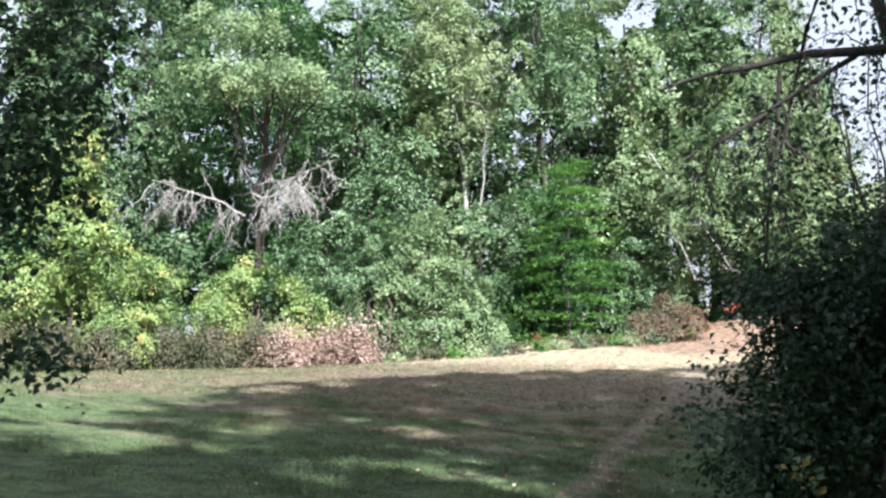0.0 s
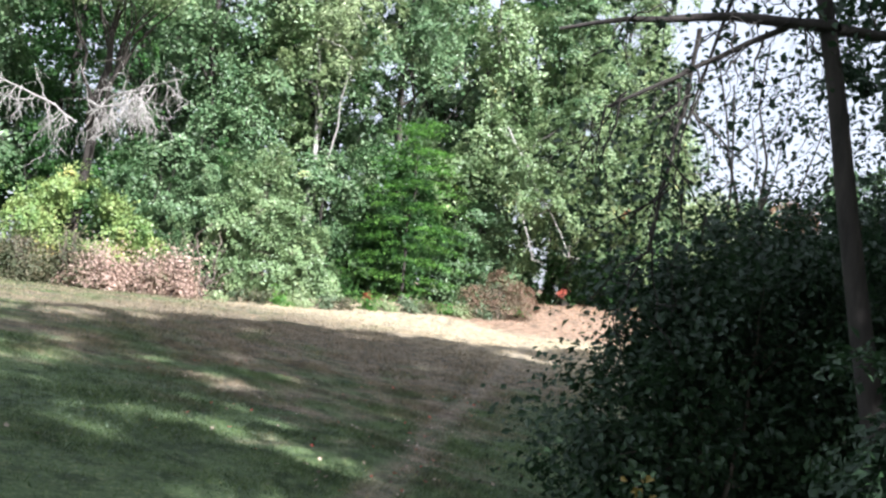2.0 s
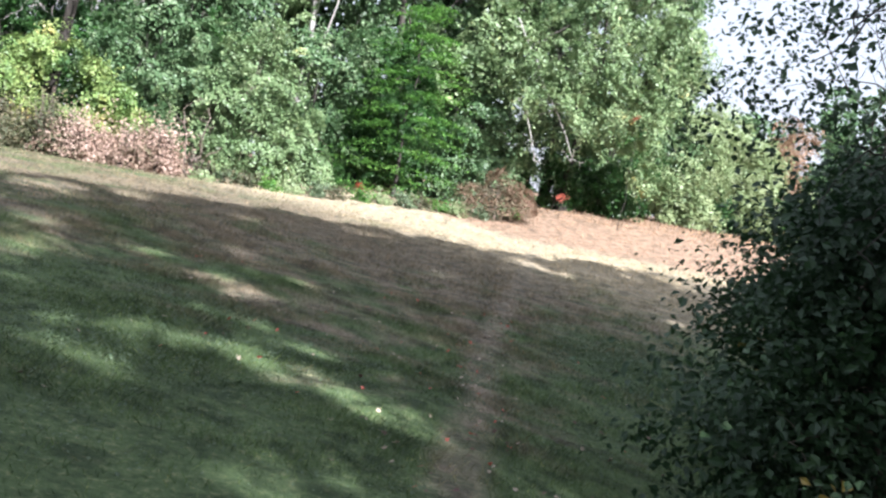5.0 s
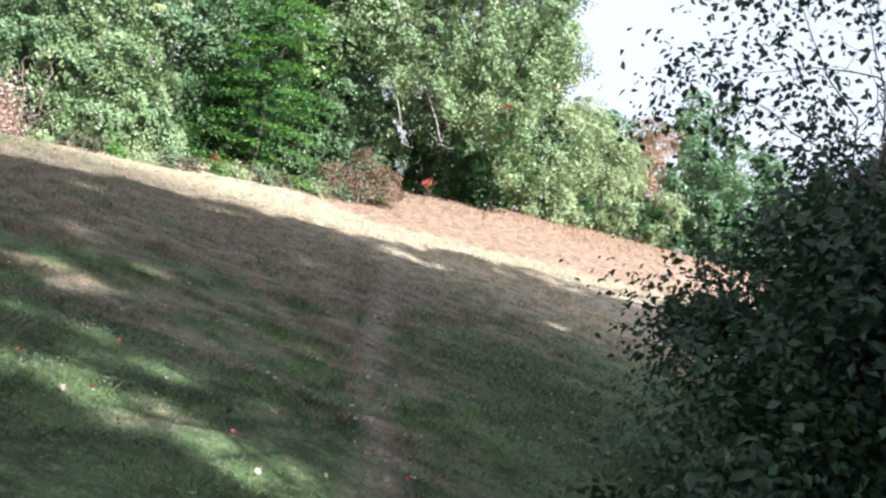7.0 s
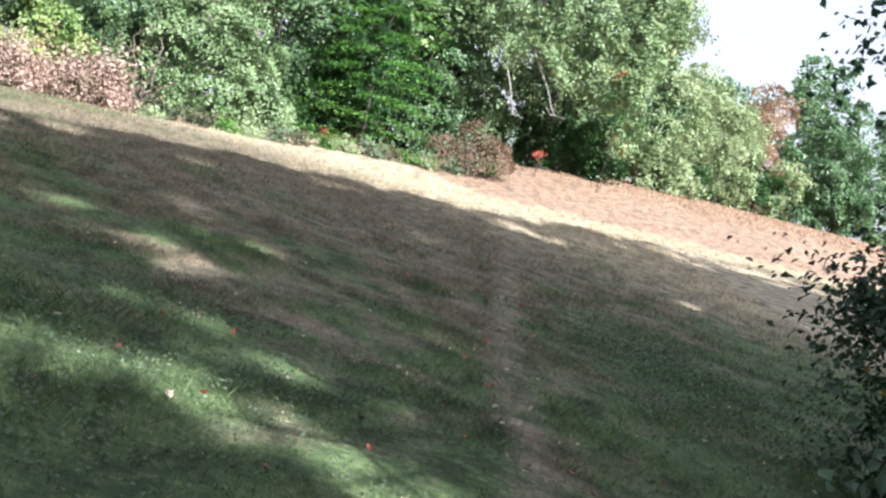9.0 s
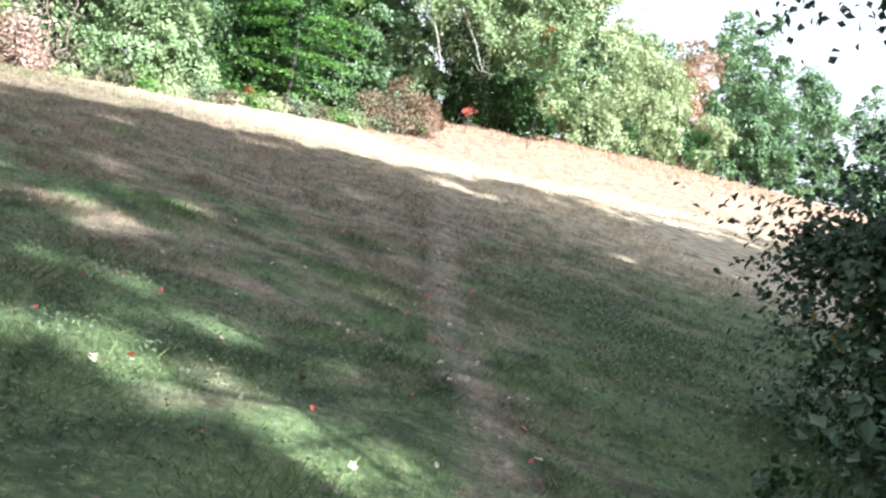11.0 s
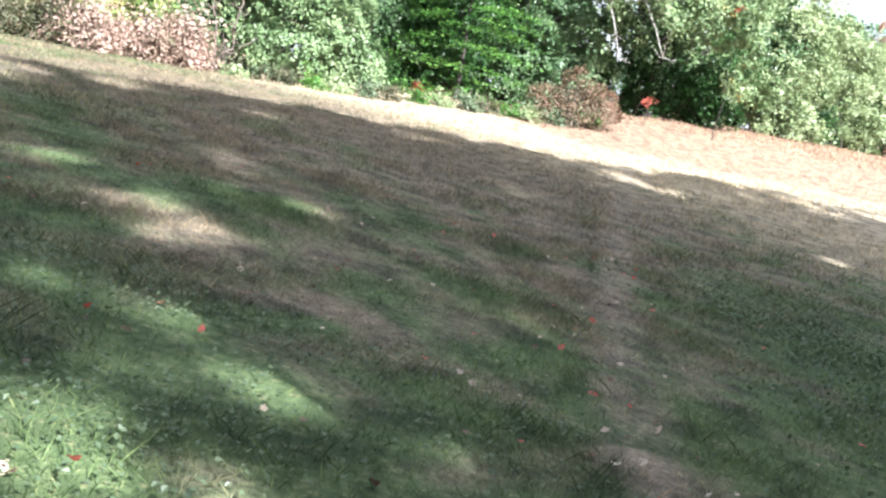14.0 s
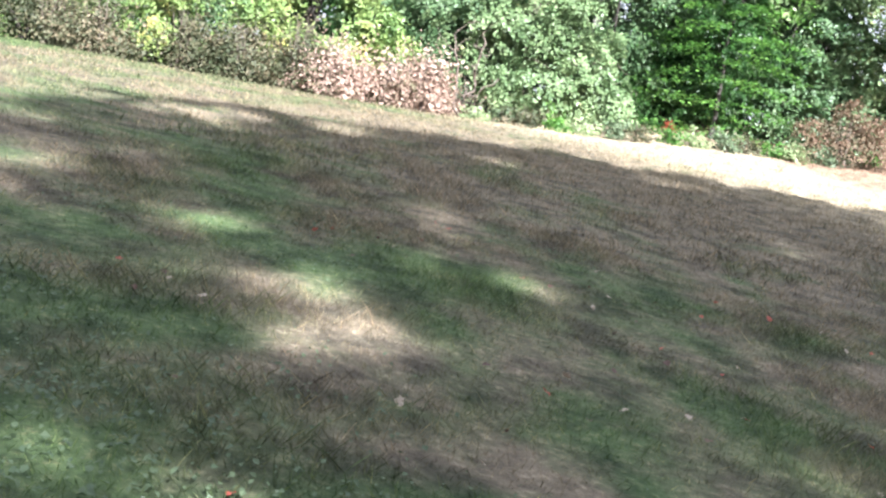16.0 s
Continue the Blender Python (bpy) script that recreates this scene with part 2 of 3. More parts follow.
gx, gy = axis_steps(-24, 26, 0.4, 1500), axis_steps(-22, 60, 0.4, 1500)
XX, YY = np.meshgrid(gx, gy)
nx, ny = len(gx), len(gy)
gi = np.arange(nx * ny).reshape(ny, nx)
gf = np.stack([gi[:-1, :-1], gi[:-1, 1:], gi[1:, 1:], gi[1:, :-1]], -1).reshape(-1, 4)
land = new("ground", mesh_of("ground", np.stack([XX, YY, ground(XX, YY)], -1).reshape(-1, 3), gf, MEADOW, True))
tagged(land, "sloping meadow of green and dry straw grass with a worn dirt path", "ground", kind="structure")


# plants
def leaf_arrays(rng, P, size, up=0.5, wide=0.3, out=None):
    """Folded rhombic leaves at the points P."""
    n = len(P)
    nrm = rng.normal(size=(n, 3))
    nrm /= np.linalg.norm(nrm, axis=1, keepdims=True)
    nrm = (nrm + np.array([0, 0, up])) if out is None else (0.75 * nrm + np.array([0, 0, 0.3 * up]) + 1.1 * out)
    nrm /= np.linalg.norm(nrm, axis=1, keepdims=True) + 1e-9
    a = rng.normal(size=(n, 3)) + np.array([0, 0, -0.4])
    u = a - (a * nrm).sum(1, keepdims=True) * nrm
    u /= np.linalg.norm(u, axis=1, keepdims=True) + 1e-9
    v = np.cross(nrm, u)
    s = size * rng.uniform(0.6, 1.3, (n, 1))
    w = wide * rng.uniform(0.8, 1.2, (n, 1))
    V = np.stack([P - u * s * 0.5, P + v * s * w + nrm * s * 0.1 - u * s * 0.05, P + u * s * 0.5 - nrm * s * 0.1, P - v * s * w + nrm * s * 0.1 - u * s * 0.05], 1)
    return V.reshape(-1, 3)


def quads(n):
    return np.arange(4 * n).reshape(n, 4)


def clump_points(rng, blobs, n, clump=0.45, per=26, flat=1.0, shell=0.55):
    """Points in sprays of uneven size, scattered through ellipsoid blobs (x, y, z, rx, ry, rz) and some way past them."""
    vol = np.array([(b[3] * b[4] * b[5]) ** 0.67 for b in blobs])
    count = max(1, n // per)
    pick = rng.choice(len(blobs), count, p=vol / vol.sum())
    B = np.array(blobs)[pick]
    d = rng.normal(size=(count, 3))
    d /= np.linalg.norm(d, axis=1, keepdims=True)
    r = shell + (1.0 - shell) * rng.random((count, 1)) ** 0.7
    r = r * (1 + 0.35 * np.sin(d[:, :1] * 5 + pick[:, None]) * np.sin(d[:, 2:] * 6 + 1.7 * pick[:, None]) + 0.16 * rng.normal(size=(count, 1)))
    C = B[:, :3] + d * B[:, 3:] * r
    size = clump * rng.uniform(0.4, 1.7, (count, 1, 1))
    way = d * 0.8 + rng.normal(size=(count, 3)) * 0.6 + np.array([0, 0, 0.15])
    way /= np.linalg.norm(way, axis=1, keepdims=True)
    off = rng.normal(size=(count, per, 3)) * 0.42 * size
    off[:, :, 2] *= flat
    off = off + way[:, None] * size * rng.uniform(-1.0, 1.3, (count, per, 1))
    face = d + rng.normal(size=(count, 3)) * 0.45 + np.array([0, 0, 0.7])
    face /= np.linalg.norm(face, axis=1, keepdims=True)
    if per >= 50:
        # leafy boughs: shallow domes that face up and out, with gaps between them
        u = np.cross(face, rng.normal(size=(count, 3)))
        u /= np.linalg.norm(u, axis=1, keepdims=True)
        w = np.cross(face, u)
        a = rng.uniform(0, 2 * np.pi, (count, per, 1))
        r = rng.random((count, per, 1)) ** 0.6 * (1 + 0.3 * np.sin(3 * a + pick[:, None, None]))
        off = (np.cos(a) * u[:, None] * 1.25 + np.sin(a) * w[:, None] * 0.8) * r - face[:, None] * 0.45 * r ** 2
        off = (off + rng.normal(size=off.shape) * 0.13) * size * 1.15
    P = (C[:, None] + off).reshape(-1, 3)
    return P, np.repeat(face, per, 0), C


def tube(pts, radii, sides=7):
    """A tapered tube along points: vertices and quad faces."""
    pts = np.asarray(pts, float)
    t = np.gradient(pts, axis=0)
    t /= np.linalg.norm(t, axis=1, keepdims=True) + 1e-9
    ref = np.where(np.abs(t[:, 2:3]) > 0.9, np.array([[1.0, 0, 0]]), np.array([[0, 0, 1.0]]))
    a = np.cross(t, ref)
    a /= np.linalg.norm(a, axis=1, keepdims=True) + 1e-9
    b = np.cross(t, a)
    ang = np.linspace(0, 2 * np.pi, sides, endpoint=False)
    r = np.asarray(radii, float)[:, None, None]
    V = pts[:, None] + r * (np.cos(ang)[None, :, None] * a[:, None] + np.sin(ang)[None, :, None] * b[:, None])
    k = np.arange(len(pts) - 1)[:, None] * sides
    j = np.arange(sides)[None]
    F = np.stack([k + j, k + (j + 1) % sides, k + sides + (j + 1) % sides, k + sides + j], -1).reshape(-1, 4)
    return V.reshape(-1, 3), F


def joined(tubes):
    V, F, n = [], [], 0
    for v, f in tubes:
        V.append(v)
        F.append(f + n)
        n += len(v)
    return np.concatenate(V), np.concatenate(F)


def bent(rng, a, b, k=7, wobble=0.08, sag=0.0):
    """Points along a crooked line from a to b."""
    a, b = np.asarray(a, float), np.asarray(b, float)
    s = np.linspace(0, 1, k)[:, None]
    length = np.linalg.norm(b - a)
    w = np.cumsum(rng.normal(size=(k, 3)), 0) * wobble * length / k
    w -= s * w[-1]
    p = a + (b - a) * s + w
    p[:, 2] += sag * length * np.sin(np.pi * s[:, 0])
    return p


def branchlets(rng, line, radius, count, length, droop=0.0, depth=2):
    """Twigs that fork off a limb."""
    out = []
    for _ in range(count):
        k = rng.integers(1, len(line))
        way = line[k] - line[k - 1]
        way = way / (np.linalg.norm(way) + 1e-9) * 0.6 + rng.normal(size=3) * 0.8 + np.array([0, 0, droop])
        end = line[k] + way / np.linalg.norm(way) * length * rng.uniform(0.5, 1.2)
        p = bent(rng, line[k], end, 6, 0.35)
        out.append(tube(p, np.linspace(radius, radius * 0.3, 6), 4))
        if depth > 1:
            out += branchlets(rng, p, radius * 0.6, 3, length * 0.5, droop, depth - 1)
    return out


def plant(name, seed, x, y, label, category, blobs, leaf, leaves, size, trunk=(0.2, 6.0), lean=(0, 0), stems=1, clump=0.45, flat=1.0, up=0.5,
          bark=None, limbs=6, wide=0.3, group="", shell=0.45, per=110, crooked=0.12, opening=None):
    """A tree or shrub: stems, limbs that reach into the crown, and a crown of leaf clumps. Blobs are measured from its foot."""
    rng = rng_for(seed)
    base = new(name)
    base.location = (x, y, float(ground(x, y)) - 0.05)
    tagged(base, label, category, group)
    bark = bark or BARK
    r0, h = trunk
    for s in range(stems):
        foot = np.array([rng.uniform(-1, 1), rng.uniform(-1, 1), 0]) * (0.0 if stems == 1 else 0.35)
        top = np.array([lean[0], lean[1], h]) + (0 if stems == 1 else rng.normal(size=3) * np.array([0.5, 0.5, 0.2]) * h * 0.3)
        line = bent(rng, foot, top, 10, crooked)
        rad = r0 * (1 - 0.75 * np.linspace(0, 1, 10))
        rad[0] *= 1.35
        v, f = tube(line, rad, 9)
        part("trunk" if r0 > 0.07 else "stem", mesh_of("trunk", v, f, bark, True), base)
        for _ in range(limbs):
            k = rng.integers(3, 9)
            bl = blobs[rng.integers(len(blobs))]
            d = rng.normal(size=3)
            end = np.array(bl[:3]) + d / np.linalg.norm(d) * np.array(bl[3:]) * 0.75
            ln = bent(rng, line[k], end, 8, 0.2, 0.05)
            rr = rad[k] * 0.55
            v, f = joined([tube(ln, np.linspace(rr, rr * 0.2, 8), 6)] + branchlets(rng, ln, rr * 0.3, 4, 0.25 * np.linalg.norm(end - line[k]) + 0.2, 0, 1))
            part("limb", mesh_of("limb", v, f, bark, True), base)
    P, out, _ = clump_points(rng, blobs, leaves, clump, per, flat, shell)
    P[:, 2] = np.maximum(P[:, 2], 0.05)
    if opening:
        keep = opening(P + np.array(base.location), rng)
        P, out = P[keep], out[keep]
    V = leaf_arrays(rng, P, size, up, wide, out)
    part("crown", mesh_of("crown", V, quads(len(P)), leaf), base)
    return base


def round_blobs(seed, h, r, low=0.25, n=9, taper=0.75):
    """Blobs of an irregular crown of height h and radius r that begins at low * h."""
    rng = rng_for(seed)
    out = []
    for k in range(n):
        f = (k + 0.5) / n
        z = h * (low + (0.94 - low) * f)
        wide = r * (1 - taper * max(0, f - 0.35) ** 1.2)
        a = rng.uniform(0, 2 * math.pi)
        d = wide * rng.uniform(0.2, 0.65)
        out.append((math.cos(a) * d, math.sin(a) * d, z, wide * rng.uniform(0.45, 0.7), wide * rng.uniform(0.45, 0.7), h * rng.uniform(0.08, 0.14)))
    return out


# the wood behind the meadow
back = [(-46, 34, 24, 6, GREYGREEN), (-38, 40, 25, 6, FRESH), (-31, 38, 23, 5.5, GREYGREEN), (-25, 42, 26, 6, GREYGREEN), (-19, 41, 25, 5.5, DEEP), (-13.5, 45, 26, 5.5, GREYGREEN),
        (-8, 50, 27, 5.5, OLIVE), (-3, 47, 25, 5.5, GREYGREEN), (2.5, 50, 24, 5.5, OLIVE), (7.5, 51, 26, 5.2, GREYGREEN), (11.5, 53, 24, 4.4, OLIVE), (14.2, 56, 18, 3.2, GREYGREEN), (-35, 50, 27, 6, GREYGREEN), (-20, 53, 28, 6, GREYGREEN), (-1, 58, 26, 6, GREYGREEN)]
for k in range(9):
    plant("forest_tree", 170 + k, -52 + 7.2 * k, 61 + 3 * math.sin(k * 1.9), "tall leafy woodland tree deep in the wood", "tree", round_blobs(185 + k, 33 if k < 7 else 24, 7.2, 0.05, 14, 0.3), DEEP, 15000, 0.62, (0.3, 21), limbs=3, clump=1.0, group="woodland trees")
for k, (x, y, h, r, mat) in enumerate(back):
    plant("forest_tree", 100 + k, x, y, "tall leafy woodland tree at the back of the meadow", "tree", round_blobs(200 + k, h, r, 0.12, 13), mat, 25000, 0.26, (0.28, h * 0.8), (0, 0), 1, 0.75, 0.7, limbs=7, group="woodland trees")

for k, (x, y) in enumerate(((-37, 38), (-30, 36.5), (-24, 37.5), (-19.5, 38.5), (-14.5, 39.5), (-10.5, 41), (-5, 45.5), (-2, 46), (2.5, 46), (11, 50.5), (-6, 44.2), (-3.6, 44.6), (1.4, 44.6))):
    plant("understorey_shrub", 130 + k, x, y, "tall shady shrub beneath the woodland trees", "shrub", round_blobs(150 + k, (8.5 if x < 2 else 6.5) if k < 10 else 4.2, 3.4 if k < 10 else 2.4, 0.06, 9), DEEP if k % 2 else GREYGREEN, 9000, 0.22, (0.1, 5), stems=2, clump=0.6, limbs=3, flat=0.7, group="understorey")

# the edge of the wood
yellow = [(-27, 32.5, 5.5, 3.2), (-22, 33.5, 6, 3.0), (-17.5, 34, 5.5, 2.6), (-14.6, 35.5, 4.6, 2.0)]
for k, (x, y, h, r) in enumerate(yellow):
    plant("yellowing_tree", 300 + k, x, y, "small tree with yellow-green autumn leaves at the wood's edge", "tree", round_blobs(310 + k, h, r, 0.1, 10), YELLOW, 12000, 0.18, (0.09, h * 0.7), stems=2, clump=0.5, flat=0.6, limbs=4, group="yellowing trees")
plant("yellow_tree", 320, -25.5, 33, "tall thin tree with bright yellow leaves", "tree", round_blobs(321, 13, 3.2, 0.3, 9), YELLOW, 14000, 0.2, (0.14, 11), clump=0.55, flat=0.6, group="yellowing trees")
pine = plant("spreading_tree", 330, -17.5, 36, "dark-trunked tree with a flat green top and bare dead limbs", "tree",
             [(1.5, -2, 14.3, 3.6, 2.4, 0.9), (-1.5, -1.5, 14.6, 2.6, 2.0, 0.9), (4, -3, 14.0, 1.6, 1.6, 0.7), (0, 0, 17.5, 3, 2.5, 1.2)], OLIVE, 18000, 0.17, (0.32, 16), (1.5, 0), 1, 0.5, 0.5, limbs=9)
rng = rng_for(331)
for a, b, sag in (((0.4, -0.3, 8.2), (5.6, -4.2, 9.6), 0.05), ((0.2, -0.2, 7.6), (-3.5, -3.6, 9.2), 0.06), ((0.5, 0, 9.0), (4.2, -4.6, 8.6), -0.03)):
    ln = bent(rng, a, b, 10, 0.15, sag)
    v, f = joined([tube(ln, np.linspace(0.065, 0.02, 10), 6)] + branchlets(rng, ln, 0.028, 20, 1.9, -1.1, 3))
    part("dead_limb", mesh_of("dead_limb", v, f, DEADWOOD, True), pine, "bare grey dead limb")

plant("autumn_olive", 340, -8.6, 37, "wide silvery green shrub at the wood's edge", "shrub",
      [(0, 0, 4.2, 2.7, 2.0, 2.2), (1.9, 0.3, 2.7, 2.0, 1.7, 2.0), (-1.6, -0.2, 2.9, 2.0, 1.7, 2.2), (0.4, -0.6, 1.3, 2.9, 1.5, 1.2), (0.2, 0.5, 6.4, 1.7, 1.5, 1.3), (2.6, -0.4, 1.3, 1.5, 1.3, 1.2)], OLIVE, 36000, 0.17, (0.08, 4), stems=4, clump=0.42, limbs=4, bark=TWIGS)
plant("autumn_olive", 341, -11.8, 37.5, "tall grey-green shrub beside the dead pink brush", "shrub",
      [(0, 0, 3.6, 2.0, 1.7, 2.2), (0.6, 0.2, 5.8, 1.6, 1.4, 1.4), (-0.5, -0.3, 1.6, 1.7, 1.3, 1.4)], GREYGREEN, 20000, 0.17, (0.08, 4), stems=3, clump=0.42, limbs=4, bark=TWIGS)
forked = plant("pale_forked_tree", 345, -7.2, 47, "pale forked trunk with light leaves high in the wood", "tree",
               [(0, -1, 13.0, 2.6, 2.0, 1.8), (1.2, -1.2, 16, 3.0, 2.4, 2.4), (-1.5, -0.8, 19, 3, 2.5, 2.2)], FRESH, 16000, 0.2, (0.25, 14), limbs=6, bark=DEADWOOD)

# tiered green tree: shade-dark inner crown and sunlit boughs, both put into the leaf colours
rng = rng_for(350)
tier = plant("hemlock", 351, -1.3, 41.5, "tiered green tree, boughs coloured as sunlit and inner crown as shaded", "tree", [(0, 0.5, 4.4, 1.9, 1.5, 4.1)], DEEP, 9000, 0.17, (0.1, 8), limbs=4, clump=0.4, flat=0.3)
TP = []
for z in np.arange(0.35, 9.6, 1.0):
    rad = 3.6 * (1 - (z / 10.4) ** 2.6) + 0.3
    for a in np.arange(0, 2 * math.pi, 0.36) + rng.uniform(0, 1):
        reach = rad * rng.uniform(0.65, 1.1)
        s = rng.uniform(0.25, 1, (46, 1)) ** 0.7
        q = np.array([math.cos(a), math.sin(a), 0]) * reach * s
        q = q + rng.normal(size=(46, 3)) * np.array([0.22, 0.22, 0.05]) * (0.5 + s)
        q[:, 2] += z + (0.12 - 0.3 * s[:, 0]) * s[:, 0] * reach * 0.6 + rng.normal() * 0.22
        TP.append(q)
TP = np.concatenate(TP)
part("foliage", mesh_of("foliage", leaf_arrays(rng, TP, 0.17, 2.2, 0.32), quads(len(TP)), LIT_BOUGH), tier, "layered boughs coloured a sunlit bright green")

# overhanging tree with a dark hollow and dead branches
over = plant("overhanging_tree", 360, 8.4, 48.5, "broad tree leaning over the meadow above a dark hollow", "tree",
             [(-1.5, -4.6, 7.4, 3.4, 2.4, 2.0), (1.5, -4.6, 7.0, 3.2, 2.4, 1.9), (3.3, -3.4, 4.9, 1.9, 1.7, 1.8), (-3.2, -4.8, 5.6, 1.6, 1.6, 1.1), (0, -3, 10.5, 3.8, 3.0, 2.2), (1.5, -1, 13.6, 3.4, 2.8, 2.2), (-1.5, 0, 15.5, 3.4, 2.8, 2.2), (3.8, -2.2, 2.6, 1.6, 1.4, 1.6), (0.5, -5.0, 4.9, 2.6, 1.5, 0.9), (-2.6, -6.4, 5.4, 2.2, 1.3, 1.0), (-3.6, -5.6, 7.4, 2.0, 1.6, 1.4)],
             OLIVE, 40000, 0.2, (0.3, 13), limbs=10, clump=0.5)
rng = rng_for(361)
for a, b in (((-3.4, -5.6, 6.6), (-1.0, -6.3, 2.6)), ((-3.8, -5.6, 5.0), (-2.9, -6.2, 2.2)), ((-5.0, -5.0, 9.4), (-3.2, -5.8, 6.6))):
    ln = bent(rng, a, b, 9, 0.12)
    v, f = joined([tube(ln, np.linspace(0.05, 0.02, 9), 6)] + branchlets(rng, ln, 0.02, 5, 0.7, -0.4, 2))
    part("dead_branch", mesh_of("dead_branch", v, f, DEADWOOD, True), over, "bare pale dead branch")
# added dark leaves that stand for the deep shade of the hollow
plant("hollow_filler", 365, 8.0, 48.6, "dark green filler shrub added to darken the hollow under the overhanging tree", "shrub", [(-2.5, 0, 1.6, 2.2, 1.0, 1.8), (0.5, 0, 1.7, 2.2, 1.0, 2.0), (2.8, -0.4, 1.4, 1.6, 1.0, 1.5)], DEEP, 11000, 0.17, (0.05, 2), stems=4, limbs=2, bark=TWIGS)
plant("russet_shrub", 370, 3.8, 40.5, "rounded russet brown shrub with bare pale twigs", "shrub", [(0, 0, 1.4, 1.6, 1.2, 1.2), (1.0, 0, 1.2, 1.1, 1.0, 1.0), (-1.0, 0, 1.1, 1.0, 1.0, 1.0)], RUSSET, 6000, 0.12, (0.035, 1.8), stems=7, limbs=3, bark=TWIGS)
for k, (x, y, z, r) in enumerate(((7.6, 44.3, 1.2, 0.16), (-2.9, 40.0, 0.5, 0.35), (10.6, 43.3, 5.9, 0.3))):
    plant("red_sapling", 375 + k, x, y, "sprig of bright red autumn leaves", "sapling", [(0, 0, z, r, r, r)], REDLEAF, 40, 0.1, (0.02, z), limbs=2, clump=0.25, group="red saplings")

# pink dead brush and undergrowth along the edge
for k, (x, y, w, h, mat) in enumerate(((-12.6, 33.4, 1.9, 1.9, PINK), (-11.2, 33.2, 1.0, 1.3, PINK), (-14.6, 32.8, 1.5, 1.8, PINK), (-16.0, 32.4, 1.6, 1.7, BROWNISH), (-17.6, 31.8, 1.5, 1.6, BROWNISH), (-20, 31.4, 1.6, 1.5, BROWNISH), (-22.5, 31, 1.7, 1.5, BROWNISH),
                                       (-25.2, 30.8, 1.7, 1.7, BROWNISH), (-28.2, 30.8, 1.8, 1.8, BROWNISH), (-31.5, 31.4, 2, 2, BROWNISH), (-4.8, 41.5, 1.1, 1.0, DEEP), (-35, 32, 2.2, 2.2, GREYGREEN))):
    lab = "dry pink and straw coloured dead brush" if mat is PINK else "low tangled brown and green brush at the wood's edge"
    h *= 0.75 + 0.45 * abs(math.sin(k * 1.7))
    plant("brush", 380 + k, x, y + 0.5 * math.sin(k * 2.9), lab, "shrub", [(0, 0.2, h * 0.45, w * 0.8, 0.9, h * 0.4), (w * 0.5, -0.3, h * 0.3, w * 0.5, 0.8, h * 0.3), (-w * 0.5, 0, h * (0.55 + 0.25 * math.sin(k * 2.1)), w * 0.45, 0.7, h * 0.45), (w * 0.1, 0.3, h * 0.9, w * 0.35, 0.5, h * 0.35)], mat, 3600, 0.15, (0.025, h * 1.35), stems=11, limbs=2, bark=TWIGS, clump=0.6, per=22, shell=0.1, group="edge brush")

# twisted grey dead stems between the pink brush and the silvery shrub
snag = new("dead_shrub")
snag.location = (-10.0, 33.6, float(ground(-10.0, 33.6)) - 0.05)
tagged(snag, "twisted bare grey dead shrub at the wood's edge", "shrub")
rng = rng_for(395)
for a, b in (((0, 0, 0), (0.7, -0.2, 3.4)), ((0.1, 0, 0), (-0.6, -0.1, 2.8)), ((0.05, -0.1, 0), (1.3, -0.4, 1.6))):
    ln = bent(rng, a, b, 12, 0.45)
    v, f = joined([tube(ln, np.linspace(0.06, 0.02, 12), 6)] + branchlets(rng, ln, 0.02, 7, 0.8, -0.3, 2))
    part("stem", mesh_of("stem", v, f, TWIGS, True), snag)

# low leafy growth where the grass meets the wood
for k in range(16):
    x = -9.5 + 0.95 * k + 0.3 * math.sin(k * 3.1)
    y = float(np.interp(x, [-10, -6, -1, 3, 6], [33.2, 34.0, 37.6, 40.0, 43.0])) + 0.4 * math.sin(k * 1.9)
    h = 0.45 + 0.35 * abs(math.sin(k * 2.3))
    plant("edge_plant", 800 + k, x, y, "low leafy plant where the grass meets the wood", "plant", [(0, 0, h * 0.5, 0.5, 0.35, h * 0.45), (0.3, 0, h * 0.4, 0.35, 0.3, h * 0.35)], (FRESH, WEEDS, BROWNISH, LIT_BOUGH)[k % 4], 500, 0.13, (0.012, h), stems=3, limbs=1, bark=TWIGS, clump=0.2, per=20, group="edge plants")

# trees beyond the field
far = [(17.5, 57, 8.0, 3.6, FRESH), (23, 63, 8.0, 3.8, FRESH), (15.5, 58, 12.0, 4.6, FRESH), (20.5, 62, 9.5, 4.0, FRESH), (25, 66, 7.5, 3.6, FRESH), (30, 73, 10.5, 3.6, REDTREE), (38, 78, 11.5, 5.0, FARGREEN), (46, 84, 12, 6, FARGREEN), (55, 84, 12, 6, FARGREEN), (66, 84, 12, 7, FARGREEN)]
for k, (x, y, h, r, mat) in enumerate(far):
    lab = "rusty red tree beyond the field" if mat is REDTREE else "rounded light green tree beyond the field"
    plant("field_edge_tree", 400 + k, x, y, lab, "tree", round_blobs(420 + k, h, r, 0.1, 11), mat, 16000, 0.3 if mat is FARGREEN else 0.22, (0.2, h * 0.75), limbs=4, clump=0.7, flat=0.7, group="field edge trees")
for k in range(9):
    x, y = 11 + k * 2.3, 51.5 + k * 1.9
    plant("field_edge_shrub", 440 + k, x, y, "low green shrub along the far field edge", "shrub", round_blobs(450 + k, 3.2 + 0.8 * (k % 3), 2.6, 0.08, 8), DEEP if k % 3 == 1 else FRESH, 4400, 0.22, (0.05, 2), stems=3, limbs=2, group="field edge shrubs")
